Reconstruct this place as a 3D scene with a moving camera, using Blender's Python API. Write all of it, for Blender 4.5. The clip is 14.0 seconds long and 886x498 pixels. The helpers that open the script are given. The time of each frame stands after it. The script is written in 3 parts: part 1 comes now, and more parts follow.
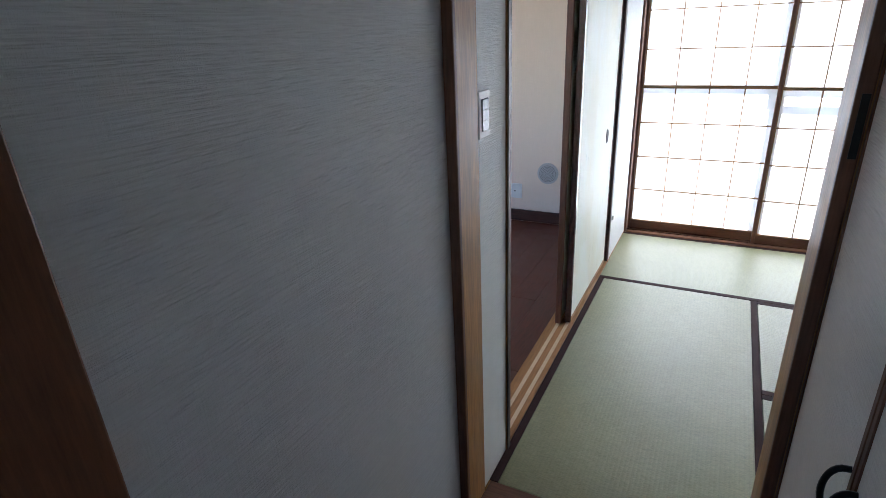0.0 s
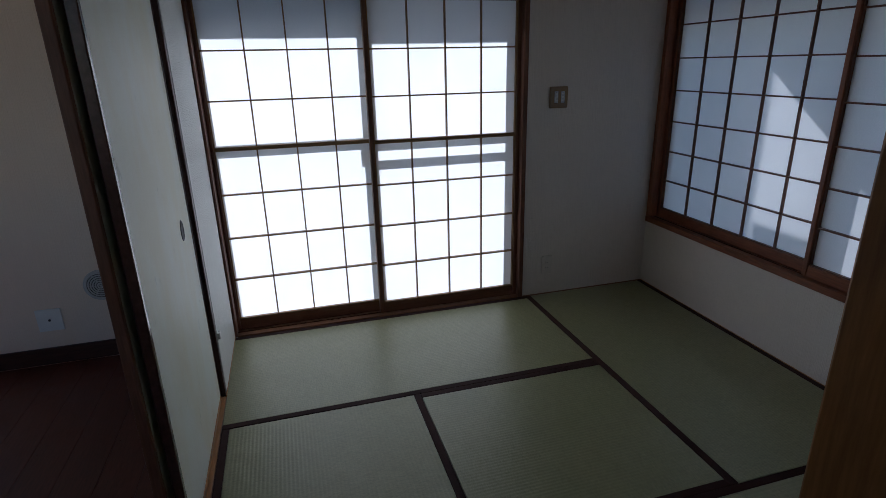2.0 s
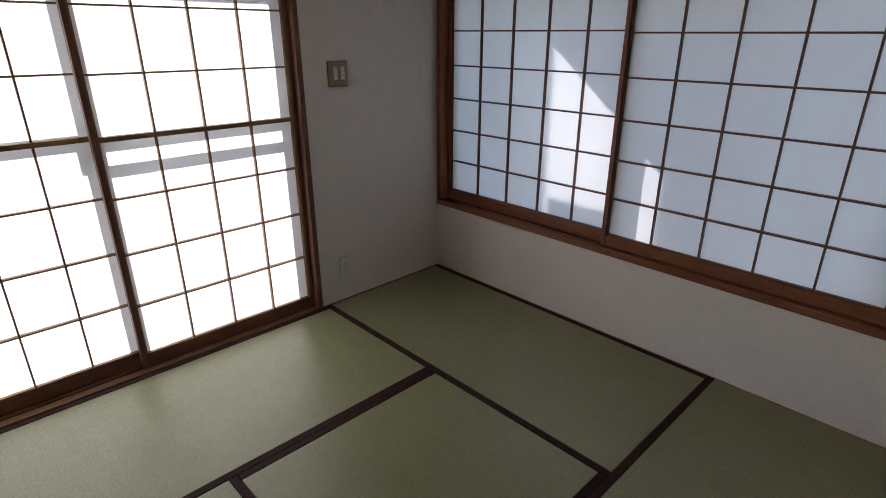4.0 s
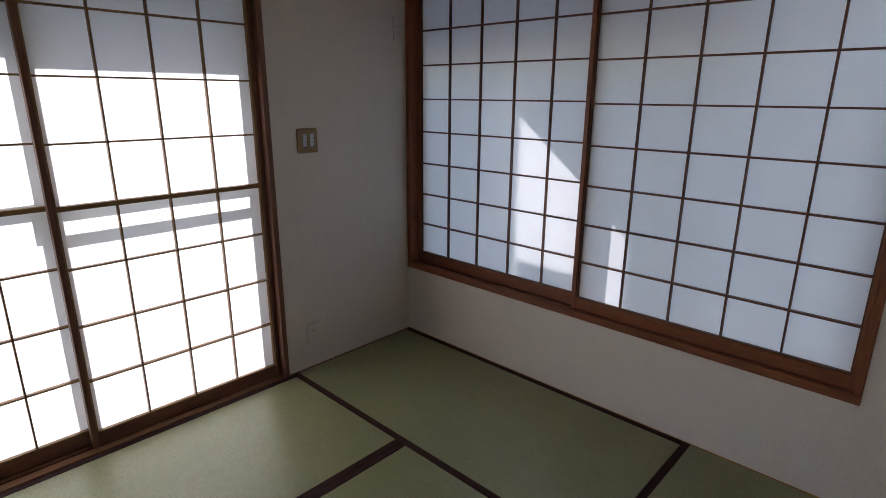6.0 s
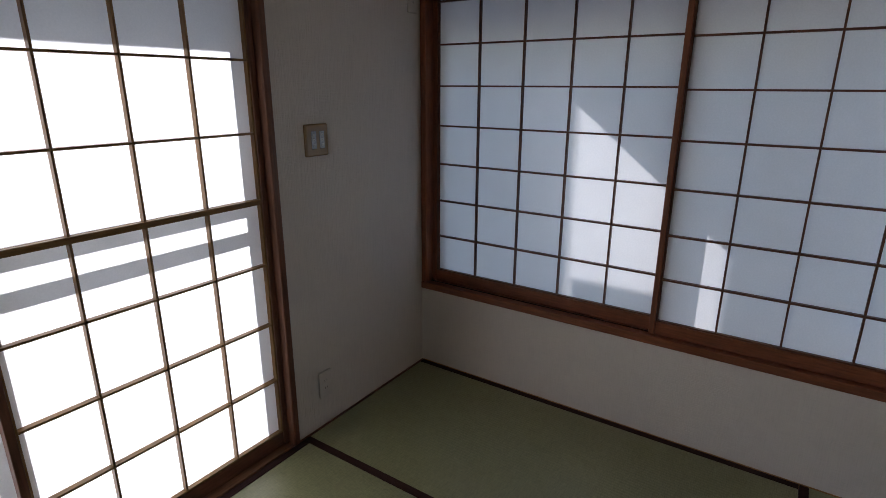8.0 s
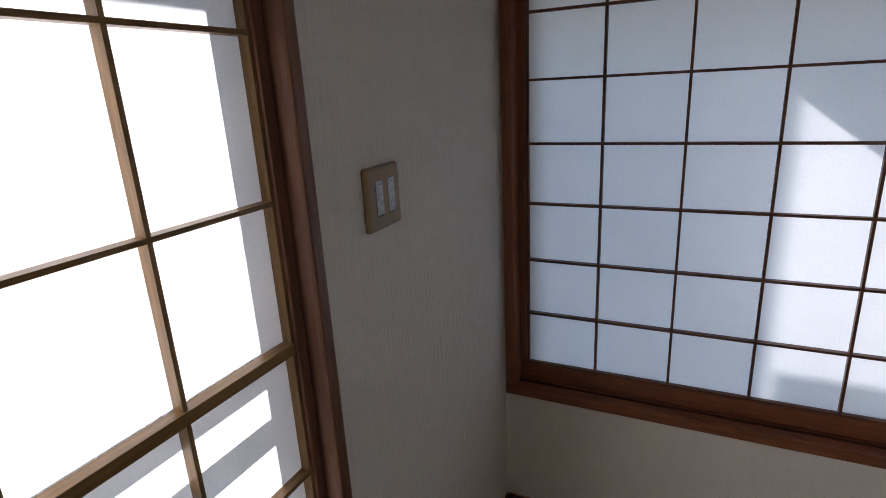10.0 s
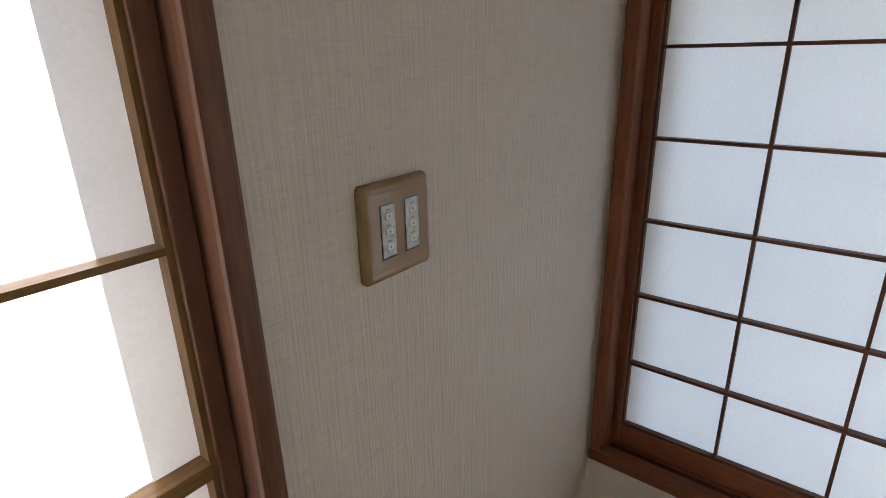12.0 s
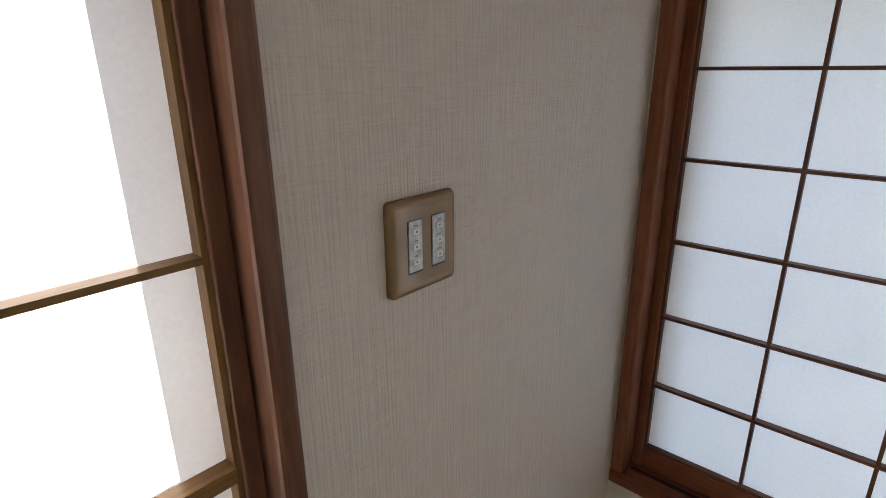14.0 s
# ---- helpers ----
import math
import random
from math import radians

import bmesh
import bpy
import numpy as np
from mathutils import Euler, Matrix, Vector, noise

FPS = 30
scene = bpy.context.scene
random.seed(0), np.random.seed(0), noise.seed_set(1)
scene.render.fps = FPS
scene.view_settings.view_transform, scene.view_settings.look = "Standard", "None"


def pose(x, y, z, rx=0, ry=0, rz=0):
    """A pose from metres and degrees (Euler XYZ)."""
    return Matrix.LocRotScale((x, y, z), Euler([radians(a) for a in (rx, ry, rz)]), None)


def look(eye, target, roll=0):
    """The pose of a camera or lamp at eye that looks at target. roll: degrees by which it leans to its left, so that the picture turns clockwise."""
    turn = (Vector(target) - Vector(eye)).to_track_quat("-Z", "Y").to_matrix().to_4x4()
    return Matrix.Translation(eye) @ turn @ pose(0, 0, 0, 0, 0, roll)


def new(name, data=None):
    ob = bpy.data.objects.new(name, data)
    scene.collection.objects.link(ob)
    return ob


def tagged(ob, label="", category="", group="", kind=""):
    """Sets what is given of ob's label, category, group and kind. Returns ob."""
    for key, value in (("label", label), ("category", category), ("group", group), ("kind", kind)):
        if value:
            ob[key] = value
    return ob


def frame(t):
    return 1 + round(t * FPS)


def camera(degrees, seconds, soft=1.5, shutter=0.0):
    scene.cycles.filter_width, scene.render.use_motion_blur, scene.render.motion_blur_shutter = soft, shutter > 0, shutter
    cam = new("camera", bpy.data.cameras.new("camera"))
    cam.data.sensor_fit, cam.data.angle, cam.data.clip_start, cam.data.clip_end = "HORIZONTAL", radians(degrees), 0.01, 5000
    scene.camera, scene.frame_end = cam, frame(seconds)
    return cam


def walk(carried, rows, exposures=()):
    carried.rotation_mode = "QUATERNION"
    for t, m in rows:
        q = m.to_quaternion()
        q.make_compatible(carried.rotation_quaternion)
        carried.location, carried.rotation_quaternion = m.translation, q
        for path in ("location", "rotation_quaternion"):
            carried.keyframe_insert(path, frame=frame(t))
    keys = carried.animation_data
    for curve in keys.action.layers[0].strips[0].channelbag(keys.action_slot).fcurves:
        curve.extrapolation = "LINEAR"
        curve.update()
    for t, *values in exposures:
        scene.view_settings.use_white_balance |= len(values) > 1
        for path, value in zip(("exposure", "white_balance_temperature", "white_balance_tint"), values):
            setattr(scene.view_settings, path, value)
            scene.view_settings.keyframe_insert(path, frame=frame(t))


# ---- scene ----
cam = camera(78.4, 14.0, soft=0.5)
PATH = [
    (0, (0.564, -3.948, 1.458), (-0.301, -2.311, 0.701), -2.7),
    (0.5, (0.461, -3.811, 1.435), (-0.027, -1.996, 0.752), -3.0),
    (1, (0.401, -3.551, 1.41), (0.247, -1.689, 0.697), -1.3),
    (1.5, (0.352, -3.24, 1.43), (0.609, -1.401, 0.687), -0.3),
    (2, (0.381, -2.932, 1.414), (0.898, -1.111, 0.769), -1.3),
    (2.5, (0.365, -2.673, 1.404), (1.229, -1.034, 0.65), -0.3),
    (3, (0.345, -2.376, 1.389), (1.441, -0.914, 0.575), -0.5),
    (5.5, (0.38, -2.381, 1.434), (1.784, -1.087, 0.838), 0.3),
    (6, (0.393, -2.372, 1.439), (1.796, -1.055, 0.894), 0.4),
    (6.5, (0.391, -2.346, 1.436), (1.772, -0.994, 0.919), 0.6),
    (7, (0.342, -2.129, 1.415), (1.785, -0.848, 0.886), 0.7),
    (9.5, (0.905, -0.778, 1.418), (2.611, 0.075, 0.816), -2.0),
    (10, (1.064, -0.556, 1.412), (2.782, 0.293, 0.838), -3.0),
    (10.5, (1.186, -0.477, 1.413), (2.86, 0.384, 0.737), -2.7),
    (11, (1.409, -0.474, 1.426), (3.03, 0.478, 0.743), -1.5),
    (11.5, (1.466, -0.467, 1.421), (2.998, 0.611, 0.721), -1.4),
    (12, (1.472, -0.449, 1.415), (2.932, 0.737, 0.735), -1.4),
    (12.5, (1.473, -0.446, 1.419), (2.885, 0.802, 0.751), -0.8),
    (13, (1.472, -0.441, 1.42), (2.851, 0.853, 0.77), -0.8),
    (13.5, (1.468, -0.445, 1.422), (2.84, 0.863, 0.784), -0.6),
    (14, (1.465, -0.454, 1.423), (2.878, 0.811, 0.788), -0.5),
]
EXPOSURES = [
    (0.0, 3.07, 5450, 12), (0.5, 1.74, 5750, 12), (1.0, 1.20, 5750, 12), (1.5, 0.70, 5350, 12), (2.0, 0.68, 5400, 13), (2.5, 0.84, 5900, 14), (3.0, 1.44, 6250, 16),
    (5.5, 1.77, 6200, 17), (7.0, 1.22, 6100, 17), (9.5, 1.56, 6050, 16), (10.5, 1.95, 6150, 16), (11.0, 2.38, 6550, 13), (12.0, 2.60, 6700, 15), (14.0, 2.62, 6700, 15),
]
walk(cam, [(t, look(eye, target, roll)) for t, eye, target, roll in PATH], EXPOSURES)

# ---- world, sun, exposure ----
SUN_EL, SUN_AZ = 40.0, 15.0          # azimuth from +y towards +x
world = bpy.data.worlds.new("sky")
scene.world = world
world.use_nodes = True
wn = world.node_tree.nodes
sky = wn.new("ShaderNodeTexSky")
sky.sky_type = 'NISHITA'
sky.sun_disc = False
sky.dust_density, sky.air_density, sky.ozone_density = 0.0, 1.0, 1.7
sky.sun_elevation = radians(SUN_EL)
sky.sun_rotation = radians(SUN_AZ)
world.node_tree.links.new(sky.outputs[0], wn["Background"].inputs[0])
wn["Background"].inputs[1].default_value = 0.105
sun_data = bpy.data.lights.new("sun", 'SUN')
sun_data.energy, sun_data.angle, sun_data.color = 4.4, radians(0.3), (1.0, 0.97, 0.93)
sun = new("sun", sun_data)
sun_way = Vector((math.sin(radians(SUN_AZ)) * math.cos(radians(SUN_EL)), math.cos(radians(SUN_AZ)) * math.cos(radians(SUN_EL)), math.sin(radians(SUN_EL))))
sun.matrix_world = look((0, 0, 0), -sun_way)
sun.location = (6, 12, 12)


# ---- materials ----
def base_material(name, rough=0.6, metal=0.0):
    m = bpy.data.materials.new(name)
    m.use_nodes = True
    b = m.node_tree.nodes["Principled BSDF"]
    b.inputs["Roughness"].default_value, b.inputs["Metallic"].default_value = rough, metal
    return m, m.node_tree.nodes, m.node_tree.links, b


def mapped(n, l, scale, kind="Object"):
    co, mp = n.new("ShaderNodeTexCoord"), n.new("ShaderNodeMapping")
    mp.inputs["Scale"].default_value = scale
    l.new(co.outputs[kind], mp.inputs["Vector"])
    return mp.outputs[0]


def noise_tex(n, l, vec, scale, detail=4.0, rough=0.55):
    t = n.new("ShaderNodeTexNoise")
    t.inputs["Scale"].default_value, t.inputs["Detail"].default_value, t.inputs["Roughness"].default_value = scale, detail, rough
    l.new(vec, t.inputs["Vector"])
    return t.outputs["Fac"]


def ramp(n, l, fac, stops):
    r = n.new("ShaderNodeValToRGB")
    e = r.color_ramp.elements
    while len(e) < len(stops):
        e.new(0.5)
    for k, (p, c) in zip(e, stops):
        k.position, k.color = p, (*c, 1)
    l.new(fac, r.inputs[0])
    return r.outputs[0]


def blend(n, l, a, b, fac, mode='MULTIPLY'):
    m = n.new("ShaderNodeMix")
    m.data_type, m.blend_type = 'RGBA', mode
    for s, v in ((m.inputs[0], fac), (m.inputs[6], a), (m.inputs[7], b)):
        if isinstance(v, (int, float)):
            s.default_value = v
        elif isinstance(v, tuple):
            s.default_value = (*v, 1)
        else:
            l.new(v, s)
    return m.outputs[2]


def math_node(n, l, op, a, b):
    m = n.new("ShaderNodeMath")
    m.operation = op
    for s, v in ((m.inputs[0], a), (m.inputs[1], b)):
        if isinstance(v, (int, float)):
            s.default_value = v
        else:
            l.new(v, s)
    return m.outputs[0]


def bump(n, l, bsdf, height, strength, dist=0.002):
    b = n.new("ShaderNodeBump")
    b.inputs["Strength"].default_value, b.inputs["Distance"].default_value = strength, dist
    l.new(height, b.inputs["Height"])
    l.new(b.outputs[0], bsdf.inputs["Normal"])


def scaled(c, f):
    return tuple(min(1.0, v * f) for v in c)


WOODS = {}


def wood(col, axis="z", rough=0.42, name="wood"):
    """Stained timber with the grain along one axis."""
    key = (col, axis, rough)
    if key in WOODS:
        return WOODS[key]
    m, n, l, b = base_material(name + "_" + axis, rough)
    b.inputs["Specular IOR Level"].default_value = 0.32
    along = {"x": (0.08, 1, 1), "y": (1, 0.08, 1), "z": (1, 1, 0.08)}[axis]
    vec = mapped(n, l, along)
    grain = noise_tex(n, l, vec, 140, 6, 0.65)
    broad = noise_tex(n, l, vec, 22, 3, 0.5)
    worn = noise_tex(n, l, mapped(n, l, (1, 1, 1)), 6, 4, 0.6)
    c1 = ramp(n, l, grain, [(0.3, scaled(col, 0.62)), (0.7, scaled(col, 1.18))])
    c2 = ramp(n, l, broad, [(0.3, (0.72, 0.7, 0.68)), (0.7, (1, 1, 1))])
    c3 = ramp(n, l, worn, [(0.35, (0.8, 0.79, 0.78)), (0.65, (1, 1, 1))])
    info = n.new("ShaderNodeObjectInfo")
    c4 = ramp(n, l, info.outputs["Random"], [(0.0, (0.88, 0.87, 0.86)), (1.0, (1, 1, 1))])
    l.new(blend(n, l, blend(n, l, blend(n, l, c1, c2, 0.8), c3, 0.7), c4, 1.0), b.inputs["Base Color"])
    rr = ramp(n, l, worn, [(0.3, (rough - 0.08,) * 3), (0.7, (rough + 0.12,) * 3)])
    l.new(rr, b.inputs["Roughness"])
    bump(n, l, b, grain, 0.18, 0.0006)
    WOODS[key] = m
    return m


def plain(name, col, rough=0.5, metal=0.0, vary=0.12, scale=30):
    m, n, l, b = base_material(name, rough, metal)
    f = noise_tex(n, l, mapped(n, l, (1, 1, 1)), scale, 4)
    l.new(ramp(n, l, f, [(0.3, scaled(col, 1 - vary)), (0.7, scaled(col, 1 + vary))]), b.inputs["Base Color"])
    return m


def wallpaper(name, col, streak=1.0, rib=1.0):
    """Vinyl wallpaper with a linen weave: upright ribs, crossing threads in patches, light soiling."""
    m, n, l, b = base_material(name, 0.62)
    ribs = noise_tex(n, l, mapped(n, l, (1, 1, 0.04)), 270, 1, 0.5)
    cross = noise_tex(n, l, mapped(n, l, (0.05, 0.05, 1)), 330, 1, 0.5)
    vec = mapped(n, l, (1, 1, 1))
    patch = ramp(n, l, noise_tex(n, l, vec, 14, 3, 0.5), [(0.35, (0.7,) * 3), (0.66, (1,) * 3)])
    fine = noise_tex(n, l, vec, 700, 2, 0.5)
    dirt = noise_tex(n, l, vec, 2.3, 5, 0.6)
    h = math_node(n, l, 'ADD', math_node(n, l, 'MULTIPLY', ribs, 0.9 * rib), math_node(n, l, 'MULTIPLY', math_node(n, l, 'MULTIPLY', cross, patch), 0.8 * streak))
    h = math_node(n, l, 'ADD', h, math_node(n, l, 'MULTIPLY', fine, 0.25))
    c1 = ramp(n, l, dirt, [(0.3, scaled(col, 0.96)), (0.7, col)])
    # shade in the weave's hollows, put into the colour along with the bump
    c2 = ramp(n, l, h, [(0.55, (0.92, 0.918, 0.915)), (1.05, (1, 1, 1))])
    l.new(blend(n, l, c1, c2, 0.9), b.inputs["Base Color"])
    bump(n, l, b, h, 0.9, 0.0022)
    return m


def tatami_material(name, axis):
    """Woven rush: ribs along one axis, fine straws across them, faded green."""
    m, n, l, b = base_material(name, 0.4)
    wv = n.new("ShaderNodeTexWave")
    wv.wave_type, wv.bands_direction, wv.wave_profile = 'BANDS', 'X' if axis == "y" else 'Y', 'SIN'
    wv.inputs["Scale"].default_value = 21.0
    wv.inputs["Distortion"].default_value = 0.25
    wv.inputs["Detail Scale"].default_value = 3
    l.new(mapped(n, l, (1, 1, 1)), wv.inputs["Vector"])
    straw = noise_tex(n, l, mapped(n, l, (0.12, 1, 1) if axis == "y" else (1, 0.12, 1)), 520, 3, 0.6)
    fade = noise_tex(n, l, mapped(n, l, (1, 1, 1)), 3.1, 5, 0.6)
    spot = noise_tex(n, l, mapped(n, l, (1, 1, 1)), 17, 3, 0.6)
    c1 = ramp(n, l, straw, [(0.25, (0.17, 0.172, 0.082)), (0.5, (0.26, 0.258, 0.130)), (0.8, (0.34, 0.335, 0.185))])
    c2 = ramp(n, l, fade, [(0.3, (0.86, 0.9, 0.8)), (0.7, (1, 1, 1))])
    c3 = ramp(n, l, spot, [(0.3, (0.9, 0.9, 0.86)), (0.7, (1, 1, 1))])
    # troughs between the ribs: their shade is painted into the colour
    c4 = ramp(n, l, wv.outputs["Fac"], [(0.0, (0.72, 0.72, 0.7)), (0.35, (1, 1, 1))])
    l.new(blend(n, l, blend(n, l, blend(n, l, c1, c2, 0.8), c3, 0.7), c4, 0.24), b.inputs["Base Color"])
    h = math_node(n, l, 'ADD', wv.outputs["Fac"], math_node(n, l, 'MULTIPLY', straw, 0.35))
    b.inputs["Specular IOR Level"].default_value = 0.75
    bump(n, l, b, h, 0.3, 0.0012)
    return m


def shoji_paper():
    """Translucent washi: light passes through it and scatters."""
    m, n, l, b = base_material("shoji_paper", 0.8)
    vec = mapped(n, l, (1, 1, 1))
    fib = noise_tex(n, l, vec, 160, 6, 0.7)
    big = noise_tex(n, l, vec, 5, 3, 0.5)
    col = blend(n, l, ramp(n, l, fib, [(0.35, (0.88, 0.885, 0.88)), (0.65, (0.94, 0.94, 0.935))]),
                ramp(n, l, big, [(0.3, (0.95, 0.95, 0.95)), (0.7, (1, 1, 1))]), 1.0)
    dif, tra, mix = n.new("ShaderNodeBsdfDiffuse"), n.new("ShaderNodeBsdfTranslucent"), n.new("ShaderNodeMixShader")
    mix.inputs[0].default_value = 0.6
    l.new(col, dif.inputs[0]), l.new(col, tra.inputs[0])
    l.new(dif.outputs[0], mix.inputs[1]), l.new(tra.outputs[0], mix.inputs[2])
    l.new(mix.outputs[0], n["Material Output"].inputs[0])
    return m


def glass_material():
    """Thin clear sheet: light goes straight through, with a mirror gloss on top."""
    m, n, l, b = base_material("window_glass", 0.02)
    clear, gloss, mix, fr = n.new("ShaderNodeBsdfTransparent"), n.new("ShaderNodeBsdfGlossy"), n.new("ShaderNodeMixShader"), n.new("ShaderNodeFresnel")
    gloss.inputs["Roughness"].default_value = 0.02
    fr.inputs["IOR"].default_value = 1.45
    l.new(fr.outputs[0], mix.inputs[0])
    l.new(clear.outputs[0], mix.inputs[1]), l.new(gloss.outputs[0], mix.inputs[2])
    l.new(mix.outputs[0], n["Material Output"].inputs[0])
    return m


def fusuma_paper():
    """Pale greenish paper with fine fibres, broad yellowing and a few rubbed smudges."""
    m, n, l, b = base_material("fusuma_paper", 0.55)
    vec = mapped(n, l, (1, 1, 1))
    fib = noise_tex(n, l, vec, 260, 4, 0.6)
    broad = noise_tex(n, l, mapped(n, l, (1, 1, 0.5)), 2.6, 4, 0.6)
    smear = noise_tex(n, l, mapped(n, l, (1, 1.6, 0.9)), 7, 4, 0.7)
    col = ramp(n, l, fib, [(0.3, (0.76, 0.79, 0.70)), (0.7, (0.82, 0.85, 0.76))])
    aged = ramp(n, l, broad, [(0.36, (0.93, 0.86, 0.72)), (0.58, (1, 1, 1))])
    marks = ramp(n, l, smear, [(0.30, (0.62, 0.66, 0.68)), (0.36, (1, 1, 1))])
    l.new(blend(n, l, blend(n, l, col, aged, 0.8), marks, 0.5), b.inputs["Base Color"])
    bump(n, l, b, fib, 0.1, 0.0008)
    return m


BROWN = (0.215, 0.096, 0.058)
RED = (0.29, 0.098, 0.045)
TAN = (0.50, 0.245, 0.078)
# lattice wood of the tall window, the lit paper's golden glow in its colour
LATH = (0.32, 0.18, 0.07)
DARK = (0.085, 0.038, 0.027)
CASING = (0.20, 0.085, 0.045)
M_WALL = wallpaper("linen_wallpaper", (0.735, 0.668, 0.605))
M_HALL = wallpaper("hall_wallpaper", (0.62, 0.625, 0.61), 1.6, 0.2)
M_LEFT = wallpaper("room_side_wallpaper", (0.76, 0.775, 0.745), 1.6, 0.2)
M_CLOSET = wallpaper("closet_door_paper", (0.82, 0.78, 0.72), 1.6, 0.2)
M_SIDE = wallpaper("side_room_wallpaper", (0.84, 0.70, 0.56), 0.6, 0.6)
M_CEIL = plain("ceiling_board", (0.62, 0.55, 0.44), 0.7)
M_PAPER = shoji_paper()
M_FUSUMA = fusuma_paper()
M_GLASS = glass_material()
M_HERI = plain("border_cloth", (0.036, 0.015, 0.014), 0.7, 0, 0.35, 300)
M_HERI.node_tree.nodes["Principled BSDF"].inputs["Specular IOR Level"].default_value = 0.12
M_TAT = {"x": tatami_material("rush_weave_x", "x"), "y": tatami_material("rush_weave_y", "y")}
M_LACQ = plain("dark_lacquer", (0.075, 0.034, 0.026), 0.2, 0, 0.25, 60)
M_ALU = plain("bronze_aluminium", (0.10, 0.085, 0.07), 0.35, 0.8)
M_SASH = plain("pale_aluminium", (0.70, 0.70, 0.68), 0.4, 0.15, 0.05)
M_PLATE = plain("tan_plastic", (0.29, 0.19, 0.10), 0.09, 0, 0.06, 12)
M_PLATE.node_tree.nodes["Principled BSDF"].inputs["Specular IOR Level"].default_value = 0.35
wv_n, wv_l = M_PLATE.node_tree.nodes, M_PLATE.node_tree.links
bump(wv_n, wv_l, wv_n["Principled BSDF"], noise_tex(wv_n, wv_l, mapped(wv_n, wv_l, (1, 1, 1)), 24, 1, 0.5), 0.14, 0.004)
# for the added shade panels; blue translucency brightens the wide window's paper
M_PANEL = plain("shade_panel", (0.8, 0.8, 0.78), 0.7, 0, 0.04, 8)
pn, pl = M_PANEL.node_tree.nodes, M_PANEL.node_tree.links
fill_tra, fill_mix = pn.new("ShaderNodeBsdfTranslucent"), pn.new("ShaderNodeMixShader")
fill_tra.inputs[0].default_value = (0.55, 0.66, 0.85, 1)
fill_mix.inputs[0].default_value = 0.3
pl.new(pn["Principled BSDF"].outputs[0], fill_mix.inputs[1]), pl.new(fill_tra.outputs[0], fill_mix.inputs[2])
pl.new(fill_mix.outputs[0], pn["Material Output"].inputs[0])
M_WHITE = plain("white_plastic", (0.74, 0.74, 0.71), 0.35, 0, 0.04)
M_CREAM = plain("cream_plastic", (0.66, 0.60, 0.545), 0.4, 0, 0.04)
M_GREY = plain("grey_film", (0.56, 0.59, 0.62), 0.14, 0, 0.28, 120)
fm_n, fm_l = M_GREY.node_tree.nodes, M_GREY.node_tree.links
bump(fm_n, fm_l, fm_n["Principled BSDF"], noise_tex(fm_n, fm_l, mapped(fm_n, fm_l, (1, 1, 1)), 110, 2, 0.6), 0.6, 0.003)
# glossy rocker film; the dark hall's reflection is put into its colour
M_ROCK = plain("dark_hall_film", (0.20, 0.225, 0.23), 0.16, 0, 0.2, 60)
M_BLACK = plain("black_metal", (0.012, 0.012, 0.013), 0.35, 0.6)
# near-black: the black pull dish, and painted shade of slots and recesses
M_HOLE = plain("dark_slot", (0.02, 0.02, 0.02), 0.7)
M_GLIDE = plain("glide_strip", (0.72, 0.56, 0.36), 0.25, 0, 0.08)
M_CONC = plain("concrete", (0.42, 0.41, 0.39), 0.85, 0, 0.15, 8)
M_STUCCO = plain("outside_stucco", (0.55, 0.54, 0.51), 0.85, 0, 0.12, 12)
M_GROUND = plain("dark_gravel", (0.26, 0.25, 0.235), 0.9, 0, 0.3, 5)
M_VENT = plain("grey_vent_plastic", (0.46, 0.45, 0.43), 0.45, 0, 0.08)
M_INK = plain("dark_print", (0.16, 0.16, 0.17), 0.5)


# ---- building blocks ----
def box(bm, x0, x1, y0, y1, z0, z1, bevel=0.0):
    r = bmesh.ops.create_cube(bm, size=1.0)
    for v in r["verts"]:
        v.co = Vector((x0 + (v.co.x + 0.5) * (x1 - x0), y0 + (v.co.y + 0.5) * (y1 - y0), z0 + (v.co.z + 0.5) * (z1 - z0)))
    if bevel:
        edges = list({e for v in r["verts"] for e in v.link_edges})
        bmesh.ops.bevel(bm, geom=edges, offset=bevel, segments=2, profile=0.5, affect='EDGES')
    return bm


def one_box(*a, bevel=0.0):
    return box(bmesh.new(), *a, bevel=bevel)


def disc(bm, centre, axis, r0, depth, segs=32, r1=None):
    """A turned piece: a cylinder or cone about an axis."""
    r = bmesh.ops.create_cone(bm, cap_ends=True, segments=segs, radius1=r0, radius2=r0 if r1 is None else r1, depth=depth)
    turn = {"x": Matrix.Rotation(radians(90), 4, 'Y'), "y": Matrix.Rotation(radians(90), 4, 'X'), "z": Matrix.Identity(4)}[axis]
    bmesh.ops.transform(bm, matrix=Matrix.Translation(centre) @ turn, verts=r["verts"])
    return bm


